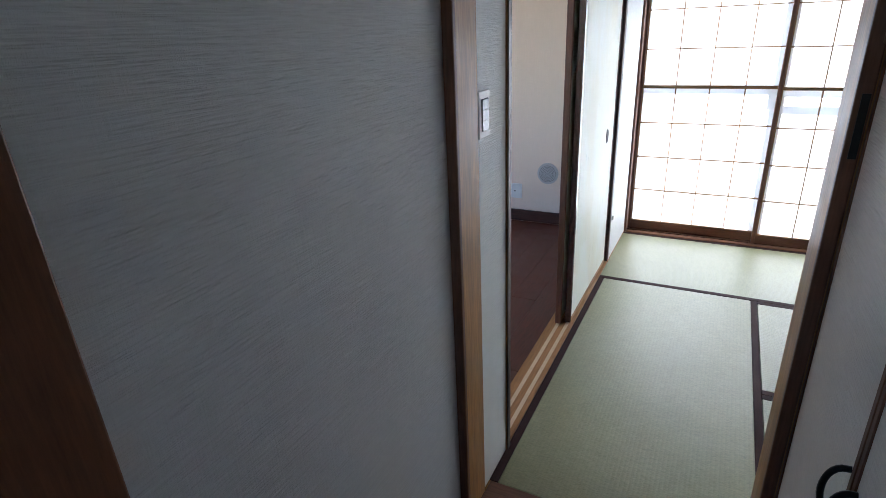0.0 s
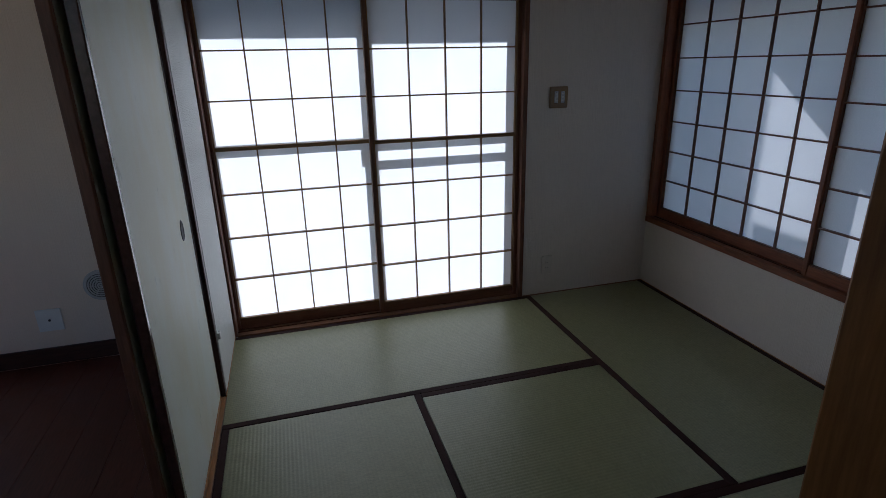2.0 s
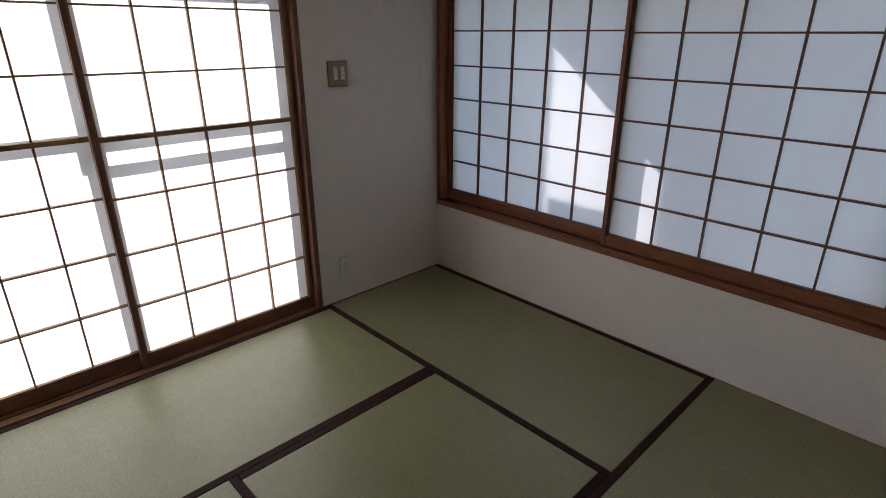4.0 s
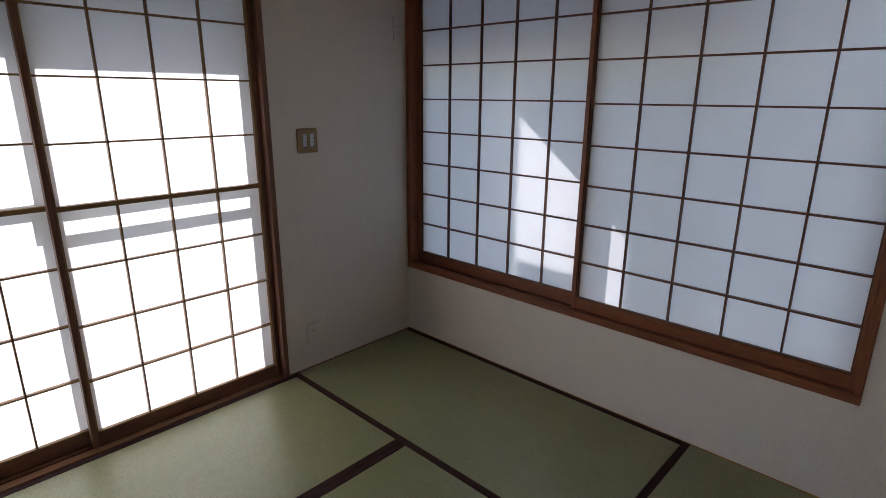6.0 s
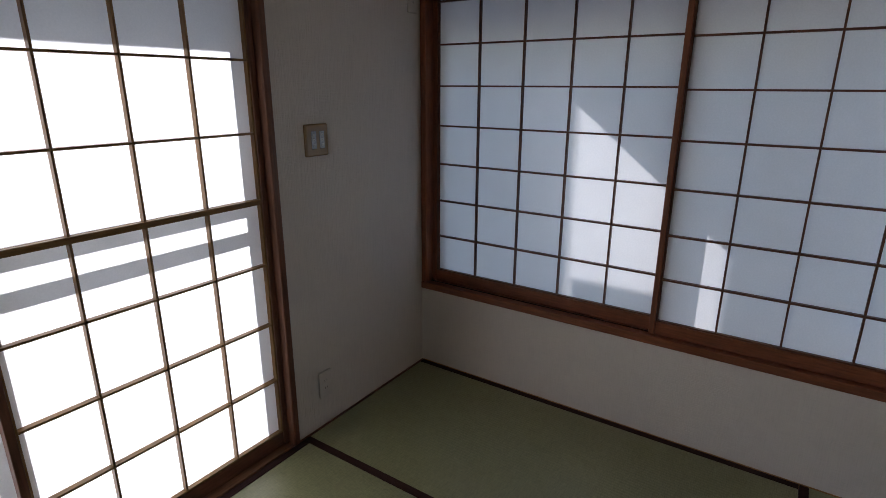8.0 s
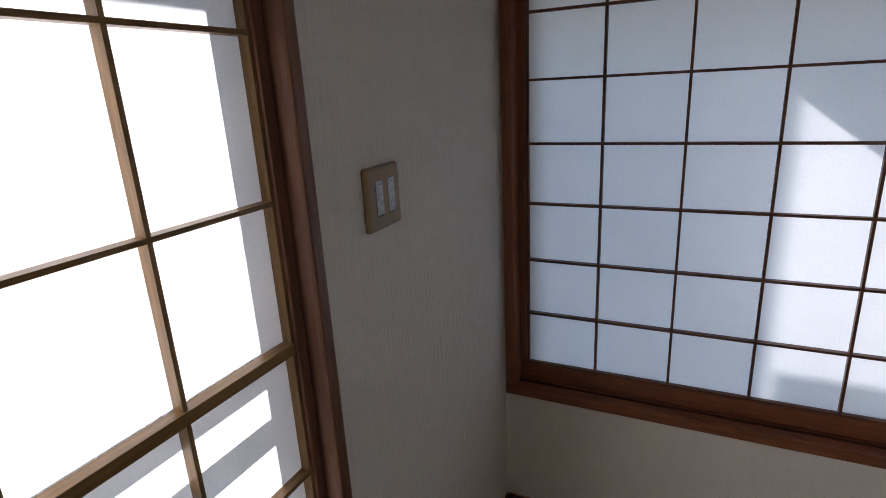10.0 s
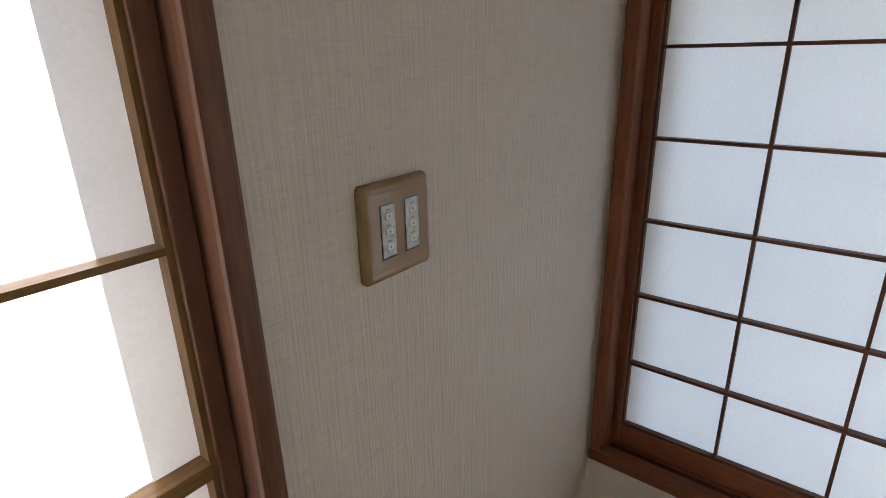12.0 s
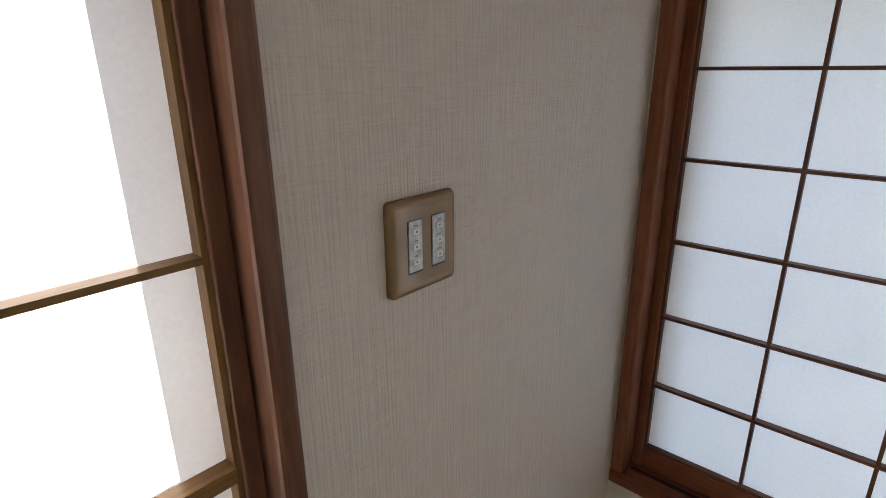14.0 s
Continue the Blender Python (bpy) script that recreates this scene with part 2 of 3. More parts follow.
def tube_ring(bm, centre, axis, radius, thick, segs=40):
    """A ring with a round section."""
    u, w = {"x": ((0, 1, 0), (0, 0, 1)), "y": ((1, 0, 0), (0, 0, 1)), "z": ((1, 0, 0), (0, 1, 0))}[axis]
    u, w, a = Vector(u), Vector(w), Vector({"x": (1, 0, 0), "y": (0, 1, 0), "z": (0, 0, 1)}[axis])
    rows = []
    for i in range(segs):
        t = 2 * math.pi * i / segs
        d = u * math.cos(t) + w * math.sin(t)
        rows.append([bm.verts.new(Vector(centre) + d * (radius + thick * math.cos(s * math.pi / 4)) + a * thick * math.sin(s * math.pi / 4)) for s in range(8)])
    for i in range(segs):
        for s in range(8):
            bm.faces.new((rows[i][s], rows[(i + 1) % segs][s], rows[(i + 1) % segs][(s + 1) % 8], rows[i][(s + 1) % 8]))
    bmesh.ops.recalc_face_normals(bm, faces=bm.faces)
    return bm


def place_of(ob):
    p = Vector(ob.location)
    while ob.parent:
        ob = ob.parent
        p += ob.location
    return p


def part(name, bm, material, parent=None, label="", smooth=False):
    """Links a bmesh as one mesh object under a thing or a part."""
    me = bpy.data.meshes.new(name)
    if parent:
        bmesh.ops.translate(bm, vec=-place_of(parent), verts=bm.verts)
    if smooth:
        for f in bm.faces:
            f.smooth = True
    bm.to_mesh(me)
    bm.free()
    me.materials.append(material)
    ob = new(name, me)
    ob.parent = parent
    if label:
        tagged(ob, label)
    return ob


def thing(name, at, label, category, group="", kind=""):
    ob = new(name)
    ob.location = at
    ob.empty_display_size = 0.05
    return tagged(ob, label, category, group, kind)


def structure(name, bm, material, label, category):
    return tagged(part(name, bm, material), label, category, "", "structure")


# ---- plan ----
X0, X1, X2, X3 = 0.0, 0.848, 1.748, 2.60          # seams of the mats across the room
YW = -0.005                                      # face of the window wall
Y0, Y1, Y2, Y3 = -0.014, -0.858, -1.738, -2.62     # seams of the mats along the room
CEIL = 2.40
JAMB_IN, JAMB_OUT = -2.67, -2.79                 # doorway depth
DOOR_L, DOOR_R = 0.007, 0.752
HALL_L, HALL_R, HALL_END = -0.020, 0.776, -5.3
OPEN_N, OPEN_F = -2.43, -0.60                    # opening to the side room
WA_L, WA_R, WA_TOP = -0.002, 1.727, 1.99          # tall window
WB_N, WB_F, WB_BOT, WB_TOP = -2.288, -0.03, 0.415, 2.05   # low window
SIDE_FLOOR = -0.03

# ---- large structure ----
structure("floor", one_box(-0.02, 2.62, -2.70, 0.0, -0.25, -0.055), M_CONC, "bare subfloor under the tatami mats", "floor")
structure("ground", one_box(-60, 60, -60, 90, -0.9, -0.6), M_GROUND, "dark gravel ground round the house", "ground")

bm = bmesh.new()
box(bm, WA_R, 2.78, YW, 0.16, -0.05, CEIL)
box(bm, -0.12, WA_L, 0.0, 0.16, -0.05, CEIL)
box(bm, WA_L, WA_R, YW, 0.16, WA_TOP, CEIL)
structure("wall_window", bm, M_WALL, "beige linen-textured wallpaper wall beside the tall window", "wall")
bm = bmesh.new()
box(bm, X3, 2.78, -2.80, YW, -0.05, WB_BOT)
box(bm, X3, 2.78, -2.80, YW, WB_TOP, CEIL)
box(bm, X3, 2.78, -2.80, WB_N, WB_BOT, WB_TOP)
box(bm, X3, 2.78, WB_F + 0.021, YW, WB_BOT, WB_TOP)
structure("wall_right", bm, M_WALL, "beige linen-textured wallpaper wall under the wide window", "wall")
bm = bmesh.new()
box(bm, -0.12, 0.0, OPEN_F + 0.03, 0.0, -0.05, CEIL)
box(bm, -0.12, 0.0, OPEN_N - 0.03, OPEN_F + 0.03, 1.86, CEIL)
box(bm, -0.12, 0.0, JAMB_IN, OPEN_N - 0.03, -0.05, CEIL)
structure("wall_left", bm, M_LEFT, "pale textured wallpaper wall with a sliding-door opening", "wall")
bm = bmesh.new()
box(bm, DOOR_R + 0.04, X3, JAMB_OUT + 0.01, JAMB_IN + 0.01, -0.05, CEIL)
box(bm, DOOR_L - 0.036, DOOR_R + 0.04, JAMB_OUT + 0.01, JAMB_IN + 0.01, 1.89, CEIL)
structure("wall_entry", bm, M_WALL, "beige wallpaper wall round the doorway", "wall")
structure("ceiling", one_box(-0.12, 2.78, -2.80, 0.16, CEIL, CEIL + 0.1), M_CEIL, "plain board ceiling of the tatami room", "ceiling")

# hall
bm = bmesh.new()
box(bm, HALL_L - 0.09, HALL_L, -3.688, JAMB_OUT - 0.0005, -0.05, CEIL)
box(bm, HALL_L - 0.1, HALL_L, HALL_END, -4.56, -0.05, CEIL)
box(bm, HALL_L - 0.1, HALL_L, -4.56, -3.688, 2.04, CEIL)
box(bm, HALL_L - 0.09, HALL_L + 0.004, JAMB_OUT + 0.002, JAMB_IN - 0.0005, -0.05, CEIL)
structure("wall_hall_left", bm, M_HALL, "grey-white streaked wallpaper wall of the hall", "wall")
bm = bmesh.new()
box(bm, HALL_R, HALL_R + 0.1, JAMB_OUT - 0.850, JAMB_OUT + 0.0095, 1.446, CEIL)
box(bm, HALL_R, HALL_R + 0.1, HALL_END, JAMB_OUT - 0.850, -0.05, CEIL)
structure("wall_hall_right", bm, M_HALL, "grey-white streaked wallpaper wall above the closet", "wall")
bm = one_box(HALL_L - 0.1, 0.02, HALL_END - 0.1, HALL_END, -0.05, CEIL)
box(bm, 0.40, HALL_R + 0.1, HALL_END - 0.1, HALL_END, -0.05, CEIL)
box(bm, 0.02, 0.40, HALL_END - 0.1, HALL_END, -0.05, 1.1)
box(bm, 0.02, 0.40, HALL_END - 0.1, HALL_END, 1.85, CEIL)
structure("wall_hall_end", bm, M_HALL, "grey-white wallpaper wall closing the hall", "wall")
structure("ceiling_hall", one_box(HALL_L - 0.2, HALL_R + 0.8, HALL_END - 0.1, JAMB_OUT, CEIL, CEIL + 0.1), M_CEIL, "plain hall ceiling", "ceiling")
structure("floor_hall", one_box(HALL_L - 0.1, HALL_R + 0.1, HALL_END, JAMB_IN, -0.08, -0.004), wood((0.16, 0.07, 0.035), "y", 0.35, "hall_board"), "brown wooden hall floor", "floor")
bm = bmesh.new()
box(bm, HALL_R + 0.66, HALL_R + 0.72, -3.75, JAMB_OUT + 0.0095, -0.05, 1.7)
box(bm, HALL_R + 0.1, HALL_R + 0.7, -3.75, -3.66, -0.05, 1.7)
box(bm, HALL_R + 0.1, HALL_R + 0.72, -3.75, JAMB_OUT + 0.0095, 1.7, 1.75)
structure("wall_closet", bm, M_HALL, "plain wall inside the hall closet", "wall")

# side room
bm = bmesh.new()
box(bm, -1.25, -0.12, 0.06, 0.16, -0.3, CEIL)
box(bm, -3.3, -2.95, 0.06, 0.16, -0.3, CEIL)
box(bm, -2.95, -1.25, 0.06, 0.16, -0.3, 0.05)
box(bm, -2.95, -1.25, 0.06, 0.16, 2.0, CEIL)
structure("wall_side_front", bm, M_SIDE, "warm white wallpaper wall of the side room", "wall")
bm = bmesh.new()
box(bm, -3.4, -3.3, -4.1, -2.9, -0.3, CEIL)
box(bm, -3.4, -3.3, -0.9, 0.16, -0.3, CEIL)
box(bm, -3.4, -3.3, -2.9, -0.9, -0.3, 0.3)
box(bm, -3.4, -3.3, -2.9, -0.9, 2.1, CEIL)
structure("wall_side_left", bm, M_SIDE, "warm white wallpaper wall of the side room", "wall")
bm = bmesh.new()
box(bm, -3.3, -2.4, -4.1, -4.0, -0.3, CEIL)
box(bm, -0.8, -0.136, -4.1, -4.0, -0.3, CEIL)
box(bm, -2.4, -0.8, -4.1, -4.0, -0.3, 0.9)
box(bm, -2.4, -0.8, -4.1, -4.0, 2.0, CEIL)
structure("wall_side_back", bm, M_SIDE, "warm white wallpaper wall of the side room", "wall")
structure("wall_side_right", one_box(-0.15, -0.137, -4.0, -2.68, -0.3, CEIL), M_SIDE, "warm white wallpaper wall of the side room", "wall")
structure("ceiling_side", one_box(-3.4, -0.12, -4.1, 0.16, CEIL, CEIL + 0.1), M_CEIL, "plain ceiling of the side room", "ceiling")
floor_side = structure("floor_side", one_box(-3.3, -0.12, -4.0, 0.06, -0.3, SIDE_FLOOR - 0.012), M_CONC, "dark red-brown plank floor of the side room", "floor")
structure("baseboard_side", one_box(-1.25 - 2.05, -0.125, 0.046, 0.06, SIDE_FLOOR, 0.062, bevel=0.003), wood(DARK, "x", 0.4), "dark brown wooden baseboard", "baseboard")


# ---- doorway ----
def doorway():
    t = thing("door_1", (0.355, -2.73, 0), "open doorway frame of tan and dark brown wood", "door frame", "", "structure")
    part("jamb", one_box(DOOR_L - 0.030, DOOR_L, JAMB_OUT + 0.002, JAMB_IN, 0, 1.85, bevel=0.0025), wood(TAN, "z"), t)
    part("jamb", one_box(DOOR_R, DOOR_R + 0.034, JAMB_OUT + 0.002, JAMB_IN, 0, 1.85, bevel=0.0025), wood(TAN, "z"), t)
    part("head", one_box(DOOR_L - 0.030, DOOR_R + 0.034, JAMB_OUT + 0.002, JAMB_IN, 1.85, 1.885, bevel=0.0025), wood(TAN, "x"), t)
    part("casing", one_box(DOOR_L - 0.027, DOOR_L + 0.002, JAMB_OUT - 0.014, JAMB_OUT + 0.0015, 0, 1.885, bevel=0.003), wood(CASING, "z"), t, "dark brown casing strip")
    part("casing", one_box(DOOR_R - 0.001, DOOR_R + 0.0245, JAMB_OUT - 0.014, JAMB_OUT + 0.0015, 0, 1.885, bevel=0.003), wood(CASING, "z"), t, "dark brown casing strip")
    part("threshold", one_box(DOOR_L, DOOR_R, JAMB_OUT, JAMB_IN + 0.05, -0.05, 0.0, bevel=0.002), wood(BROWN, "x"), t)
    part("strike_plate", one_box(DOOR_R + 0.008, DOOR_R + 0.0205, JAMB_OUT - 0.0165, JAMB_OUT - 0.0142, 1.215, 1.325, bevel=0.0006), M_BLACK, t, "black metal strike plate")


doorway()


# ---- shoji screens ----
def shoji(at, length, cols, rows, bottom, pitch, top, stile, rails, mid_rail, axis, col, lath, label):
    """A sliding paper screen. It runs along the axis from at; the paper lies at the screen's back."""
    ax = axis
    t = thing("shoji_screen", at, label, "shoji screen", "shoji screens of " + ("the tall window" if ax == "x" else "the wide window"))

    def bar(u0, u1, d0, d1, z0, z1, bevel):
        if ax == "x":
            return one_box(at[0] + u0, at[0] + u1, at[1] + d0, at[1] + d1, z0, z1, bevel=bevel)
        return one_box(at[0] + d0, at[0] + d1, at[1] - u1, at[1] - u0, z0, z1, bevel=bevel)
    W = length
    front = -0.0135 if ax == "x" else -0.010
    zb, zt = at[2], top
    for u in (0, W - stile):
        part("stile", bar(u, u + stile, -0.0185, 0.014 if ax == "x" else 0.0078, zb, zt, 0.002), wood(col, "z"), t)
    part("bottom_rail", bar(stile, W - stile, -0.014, 0.012, zb, bottom, 0.002), wood(col, ax), t)
    part("top_rail", bar(stile, W - stile, -0.014, 0.012, zt - 0.05, zt, 0.002), wood(col, ax), t)
    w = 0.0065
    cw = (W - 2 * (stile + w)) / cols
    for i in range(1, cols):
        u = stile + w + cw * i
        part("lattice_bar", bar(u - 0.0035, u + 0.0035, front, 0.0055, bottom + 0.0065, zt - 0.0565, 0.0), wood(lath, "z"), t)
    for j in range(1, rows):
        z = bottom + pitch * j
        if z > zt - 0.07:
            break
        h = 0.0095 if j == mid_rail else 0.0036
        part("middle_rail" if j == mid_rail else "lattice_bar", bar(stile + 0.0065, W - stile - 0.0065, -0.0175 if j == mid_rail else front - 0.001, 0.0052, z - h, z + h, 0.001 if j == mid_rail else 0.0), wood(lath, ax), t)
    for u in (stile, W - stile - w):
        part("inner_lath", bar(u, u + w, front + 0.001, 0.0054, bottom + w, zt - 0.05 - w, 0.0), wood(lath, "z"), t)
    for z in (bottom, zt - 0.05 - w):
        part("inner_lath", bar(stile, W - stile, front + 0.001, 0.0054, z, z + w, 0.0), wood(lath, ax), t)
    bm = bmesh.new()
    e = 0.004
    if ax == "x":
        co = [(at[0] + stile - e, at[1] + 0.006, bottom - e), (at[0] + W - stile + e, at[1] + 0.006, bottom - e), (at[0] + W - stile + e, at[1] + 0.006, zt - 0.05 + e), (at[0] + stile - e, at[1] + 0.006, zt - 0.05 + e)]
    else:
        co = [(at[0] + 0.006, at[1] - stile + e, bottom - e), (at[0] + 0.006, at[1] - W + stile - e, bottom - e), (at[0] + 0.006, at[1] - W + stile - e, zt - 0.05 + e), (at[0] + 0.006, at[1] - stile + e, zt - 0.05 + e)]
    bm.faces.new([bm.verts.new(c) for c in co])
    part("paper", bm, M_PAPER, t, "white translucent paper sheet")
    return t


A_LOW = "closed brown wooden shoji screen with white paper"
B_LOW = "closed reddish brown shoji screen with white paper"
s1 = shoji((0.015, 0.072, 0.012), 0.857, 4, 9, 0.073, 0.2375, 1.965, 0.0155, 2, 4, "x", BROWN, LATH, A_LOW + ", in the rear groove")
s2 = shoji((0.822, 0.034, 0.012), 0.873, 4, 9, 0.070, 0.2375, 1.965, 0.022, 2, 4, "x", BROWN, LATH, A_LOW + ", in the front groove")
# wide window bars: frame wood darkened in colour, for being backlit
s3 = shoji((2.662, -0.044, 0.452), 1.134, 5, 9, 0.507, 0.1818, 2.02, 0.0215, 2, 0, "y", RED, (0.19, 0.072, 0.038), B_LOW + ", in the rear groove")
s4 = shoji((2.630, -1.139, 0.452), 1.129, 5, 9, 0.505, 0.1805, 2.02, 0.0215, 2, 0, "y", RED, (0.19, 0.072, 0.038), B_LOW + ", in the front groove")


def window_frame_a():
    t = thing("window_1", (0.86, 0.02, 0), "tall window frame of brown wood with pale aluminium sashes", "window", "", "structure")
    part("jamb", one_box(WA_R - 0.030, WA_R, -0.018, 0.105, -0.002, WA_TOP, bevel=0.006), wood(BROWN, "z"), t)
    part("jamb", one_box(WA_L, 0.014, -0.012, 0.105, -0.002, WA_TOP, bevel=0.004), wood(BROWN, "z"), t)
    part("head", one_box(0.014, WA_R - 0.030, -0.016, 0.105, 1.968, WA_TOP, bevel=0.003), wood(BROWN, "x"), t)
    part("sill", one_box(0.014, WA_R - 0.030, -0.0135, 0.105, -0.05, 0.008, bevel=0.002), wood((0.27, 0.125, 0.062), "x"), t, "worn brown sill with two grooves")
    # grooves: flat dark strips laid on the sill, shade put into colour
    for y in (0.031, 0.069):
        part("groove", one_box(0.014, WA_R - 0.030, y - 0.006, y + 0.006, 0.0082, 0.0094), M_LACQ, t)
    # aluminium sashes outside
    for (x0, x1, y, zm, wide) in ((0.01, 0.885, 0.128, 1.05, 0.072), (0.835, 1.719, 0.166, 1.108, 0.064)):
        s = part("sash", one_box(x0, x0 + 0.045, y - 0.012, y + 0.012, 0.0, 1.97), M_SASH, t, "pale aluminium sash")
        part("sash_stile", one_box(x1 - wide, x1, y - 0.012, y + 0.012, 0.0, 1.97), M_SASH, s)
        part("sash_rail", one_box(x0 + 0.045, x1 - wide, y - 0.012, y + 0.012, 0.0, 0.05), M_SASH, s)
        part("sash_rail", one_box(x0 + 0.045, x1 - wide, y - 0.012, y + 0.012, 1.92, 1.97), M_SASH, s)
        part("sash_rail", one_box(x0 + 0.045, x1 - wide, y - 0.012, y + 0.012, zm - 0.02, zm + 0.022), M_SASH, s)
        g = part("pane", one_box(x0 + 0.04, x1 - wide + 0.005, y - 0.002, y + 0.002, 0.045, 1.925), M_GLASS, s)
        g.visible_shadow = False
    part("crescent_lock", one_box(0.788, 0.822, 0.105, 0.116, 0.912, 1.012, bevel=0.004), M_SASH, t)
    # unseen bar, added to cast the grey band on the right paper
    part("shadow_bar", one_box(0.87, 1.70, 0.185, 0.20, 1.004, 1.042), M_SASH, t)


def window_frame_b():
    t = thing("window_2", (2.64, -1.16, WB_BOT), "wide window frame of reddish brown wood with pale aluminium sashes", "window", "", "structure")
    part("jamb", one_box(2.588, 2.70, WB_F - 0.0135, WB_F + 0.019, WB_BOT + 0.036, WB_TOP - 0.03, bevel=0.004), wood(RED, "z"), t)
    part("jamb", one_box(2.588, 2.70, WB_N, WB_N + 0.020, WB_BOT + 0.036, WB_TOP - 0.03, bevel=0.004), wood(RED, "z"), t)
    part("sill", one_box(2.586, 2.70, WB_N, WB_F + 0.020, WB_BOT, WB_BOT + 0.036, bevel=0.004), wood(RED, "y"), t)
    part("head", one_box(2.586, 2.70, WB_N, WB_F + 0.020, WB_TOP - 0.03, WB_TOP, bevel=0.004), wood(RED, "y"), t)
    # dark strips on the sill stand for the grooves' shade
    for x in (2.628, 2.660):
        part("groove", one_box(x - 0.006, x + 0.006, WB_N + 0.02, WB_F - 0.02, WB_BOT + 0.0362, WB_BOT + 0.0372), M_LACQ, t)
    for (y0, y1, x) in ((-1.19, -0.05, 2.722), (-2.27, -1.13, 2.756)):
        s = part("sash", one_box(x - 0.012, x + 0.012, y0, y0 + 0.05, 0.45, 2.02), M_SASH, t, "pale aluminium sash")
        part("sash_stile", one_box(x - 0.012, x + 0.012, y1 - 0.045, y1, 0.45, 2.02), M_SASH, s)
        part("sash_rail", one_box(x - 0.012, x + 0.012, y0 + 0.05, y1 - 0.045, 0.45, 0.495), M_SASH, s)
        part("sash_rail", one_box(x - 0.012, x + 0.012, y0 + 0.05, y1 - 0.045, 1.975, 2.02), M_SASH, s)
        g = part("pane", one_box(x - 0.002, x + 0.002, y0 + 0.045, y1 - 0.04, 0.49, 1.98), M_GLASS, s)
        g.visible_shadow = False


window_frame_a()
window_frame_b()

# unseen small window at the end of the hall, added to brighten it
t = thing("hall_fill_window", (0.21, HALL_END - 0.05, 1.1), "unseen small window, added at the hall's end to light it", "window", "", "structure")
for x in (0.02, 0.37):
    part("frame", one_box(x, x + 0.03, HALL_END - 0.08, HALL_END - 0.03, 1.1, 1.85), M_SASH, t)
g = part("pane", one_box(0.05, 0.37, HALL_END - 0.057, HALL_END - 0.053, 1.1, 1.85), M_GLASS, t)
g.visible_shadow = False

# unseen side room window, added for its light, on the same front of the house
t = thing("side_fill_window_a", (-2.0, 0.1, 0.05), "unseen plain window, added to light the side room", "window", "", "structure")
for nm, b6 in (("frame", (-2.95, -2.90)), ("frame", (-1.30, -1.25)), ("frame", (-2.025, -1.975))):
    part(nm, one_box(b6[0], b6[1], 0.08, 0.13, 0.05, 2.0), M_ALU, t)
g = part("pane", one_box(-2.90, -1.30, 0.10, 0.104, 0.05, 2.0), M_GLASS, t)
g.visible_shadow = False

# second unseen window, added to light the side room from its left
t = thing("side_fill_window_b", (-3.35, -1.9, 0.3), "unseen plain window, added to light the side room", "window", "", "structure")
for y in (-2.9, -1.925, -0.95):
    part("frame", one_box(-3.38, -3.33, y, y + 0.05, 0.3, 2.1), M_ALU, t)
g = part("pane", one_box(-3.357, -3.353, -2.85, -0.95, 0.3, 2.1), M_GLASS, t)
g.visible_shadow = False

# third unseen window, added to light the side room's front wall
t = thing("side_fill_window_c", (-1.6, -4.05, 0.9), "unseen plain window, added at the back to light the side room", "window", "", "structure")
for x in (-2.4, -1.625, -0.85):
    part("frame", one_box(x, x + 0.05, -4.08, -4.03, 0.9, 2.0), M_ALU, t)
g = part("pane", one_box(-2.35, -0.85, -4.057, -4.053, 0.9, 2.0), M_GLASS, t)
g.visible_shadow = False

# ---- outside ----
bm = one_box(-1.2, 2.78, 0.162, 1.01, 2.36, 2.52)
structure("eave", bm, M_STUCCO, "stucco balcony slab over the windows", "eave")
# unseen house block, added to keep low sky off the tall window
t = thing("sky_block", (0, 10.0, -0.6), "unseen house block, added to cut low sky light", "house")
part("wall", one_box(-34, 14, 8.0, 13.0, -0.6, 6.4), M_STUCCO, t)
part("roof", one_box(-34.4, 14.4, 7.9, 13.4, 6.4, 6.65), M_CONC, t)
# unseen block, added to cut light from the tall window's right
structure("side_block", one_box(1.82, 2.45, 0.165, 0.40, -0.5, 2.2), M_ALU, "unseen block, added beside the tall window to cut light", "shutter box")
# unseen panels, added to shade the wide window but for a sunlit gap
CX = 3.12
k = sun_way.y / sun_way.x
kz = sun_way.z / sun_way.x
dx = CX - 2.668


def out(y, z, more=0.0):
    """Where the sun's ray to the wide window's paper at (y, z) crosses the shade panels' plane."""
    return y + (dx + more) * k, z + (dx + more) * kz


t = thing("sun_shade", (CX + 0.1, 1.5, -0.6), "unseen shade panels on posts, added to shape the sun on the wide window", "outside stair")
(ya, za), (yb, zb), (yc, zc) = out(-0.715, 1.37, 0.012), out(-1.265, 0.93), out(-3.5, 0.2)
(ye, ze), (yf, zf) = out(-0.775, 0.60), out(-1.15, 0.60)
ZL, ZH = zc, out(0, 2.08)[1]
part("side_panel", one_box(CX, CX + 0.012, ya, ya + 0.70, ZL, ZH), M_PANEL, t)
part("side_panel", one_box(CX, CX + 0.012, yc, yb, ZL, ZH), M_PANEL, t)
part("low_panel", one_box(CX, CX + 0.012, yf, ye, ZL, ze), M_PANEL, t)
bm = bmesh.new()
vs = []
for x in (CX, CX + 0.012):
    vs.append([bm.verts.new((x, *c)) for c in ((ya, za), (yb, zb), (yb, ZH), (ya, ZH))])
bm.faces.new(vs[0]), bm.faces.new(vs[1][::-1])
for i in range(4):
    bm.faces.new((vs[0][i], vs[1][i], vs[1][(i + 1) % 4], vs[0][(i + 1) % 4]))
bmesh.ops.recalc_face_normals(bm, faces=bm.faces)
part("shade_slope", bm, M_CONC, t, "sloping shade piece, added to cut the sun patch's top")
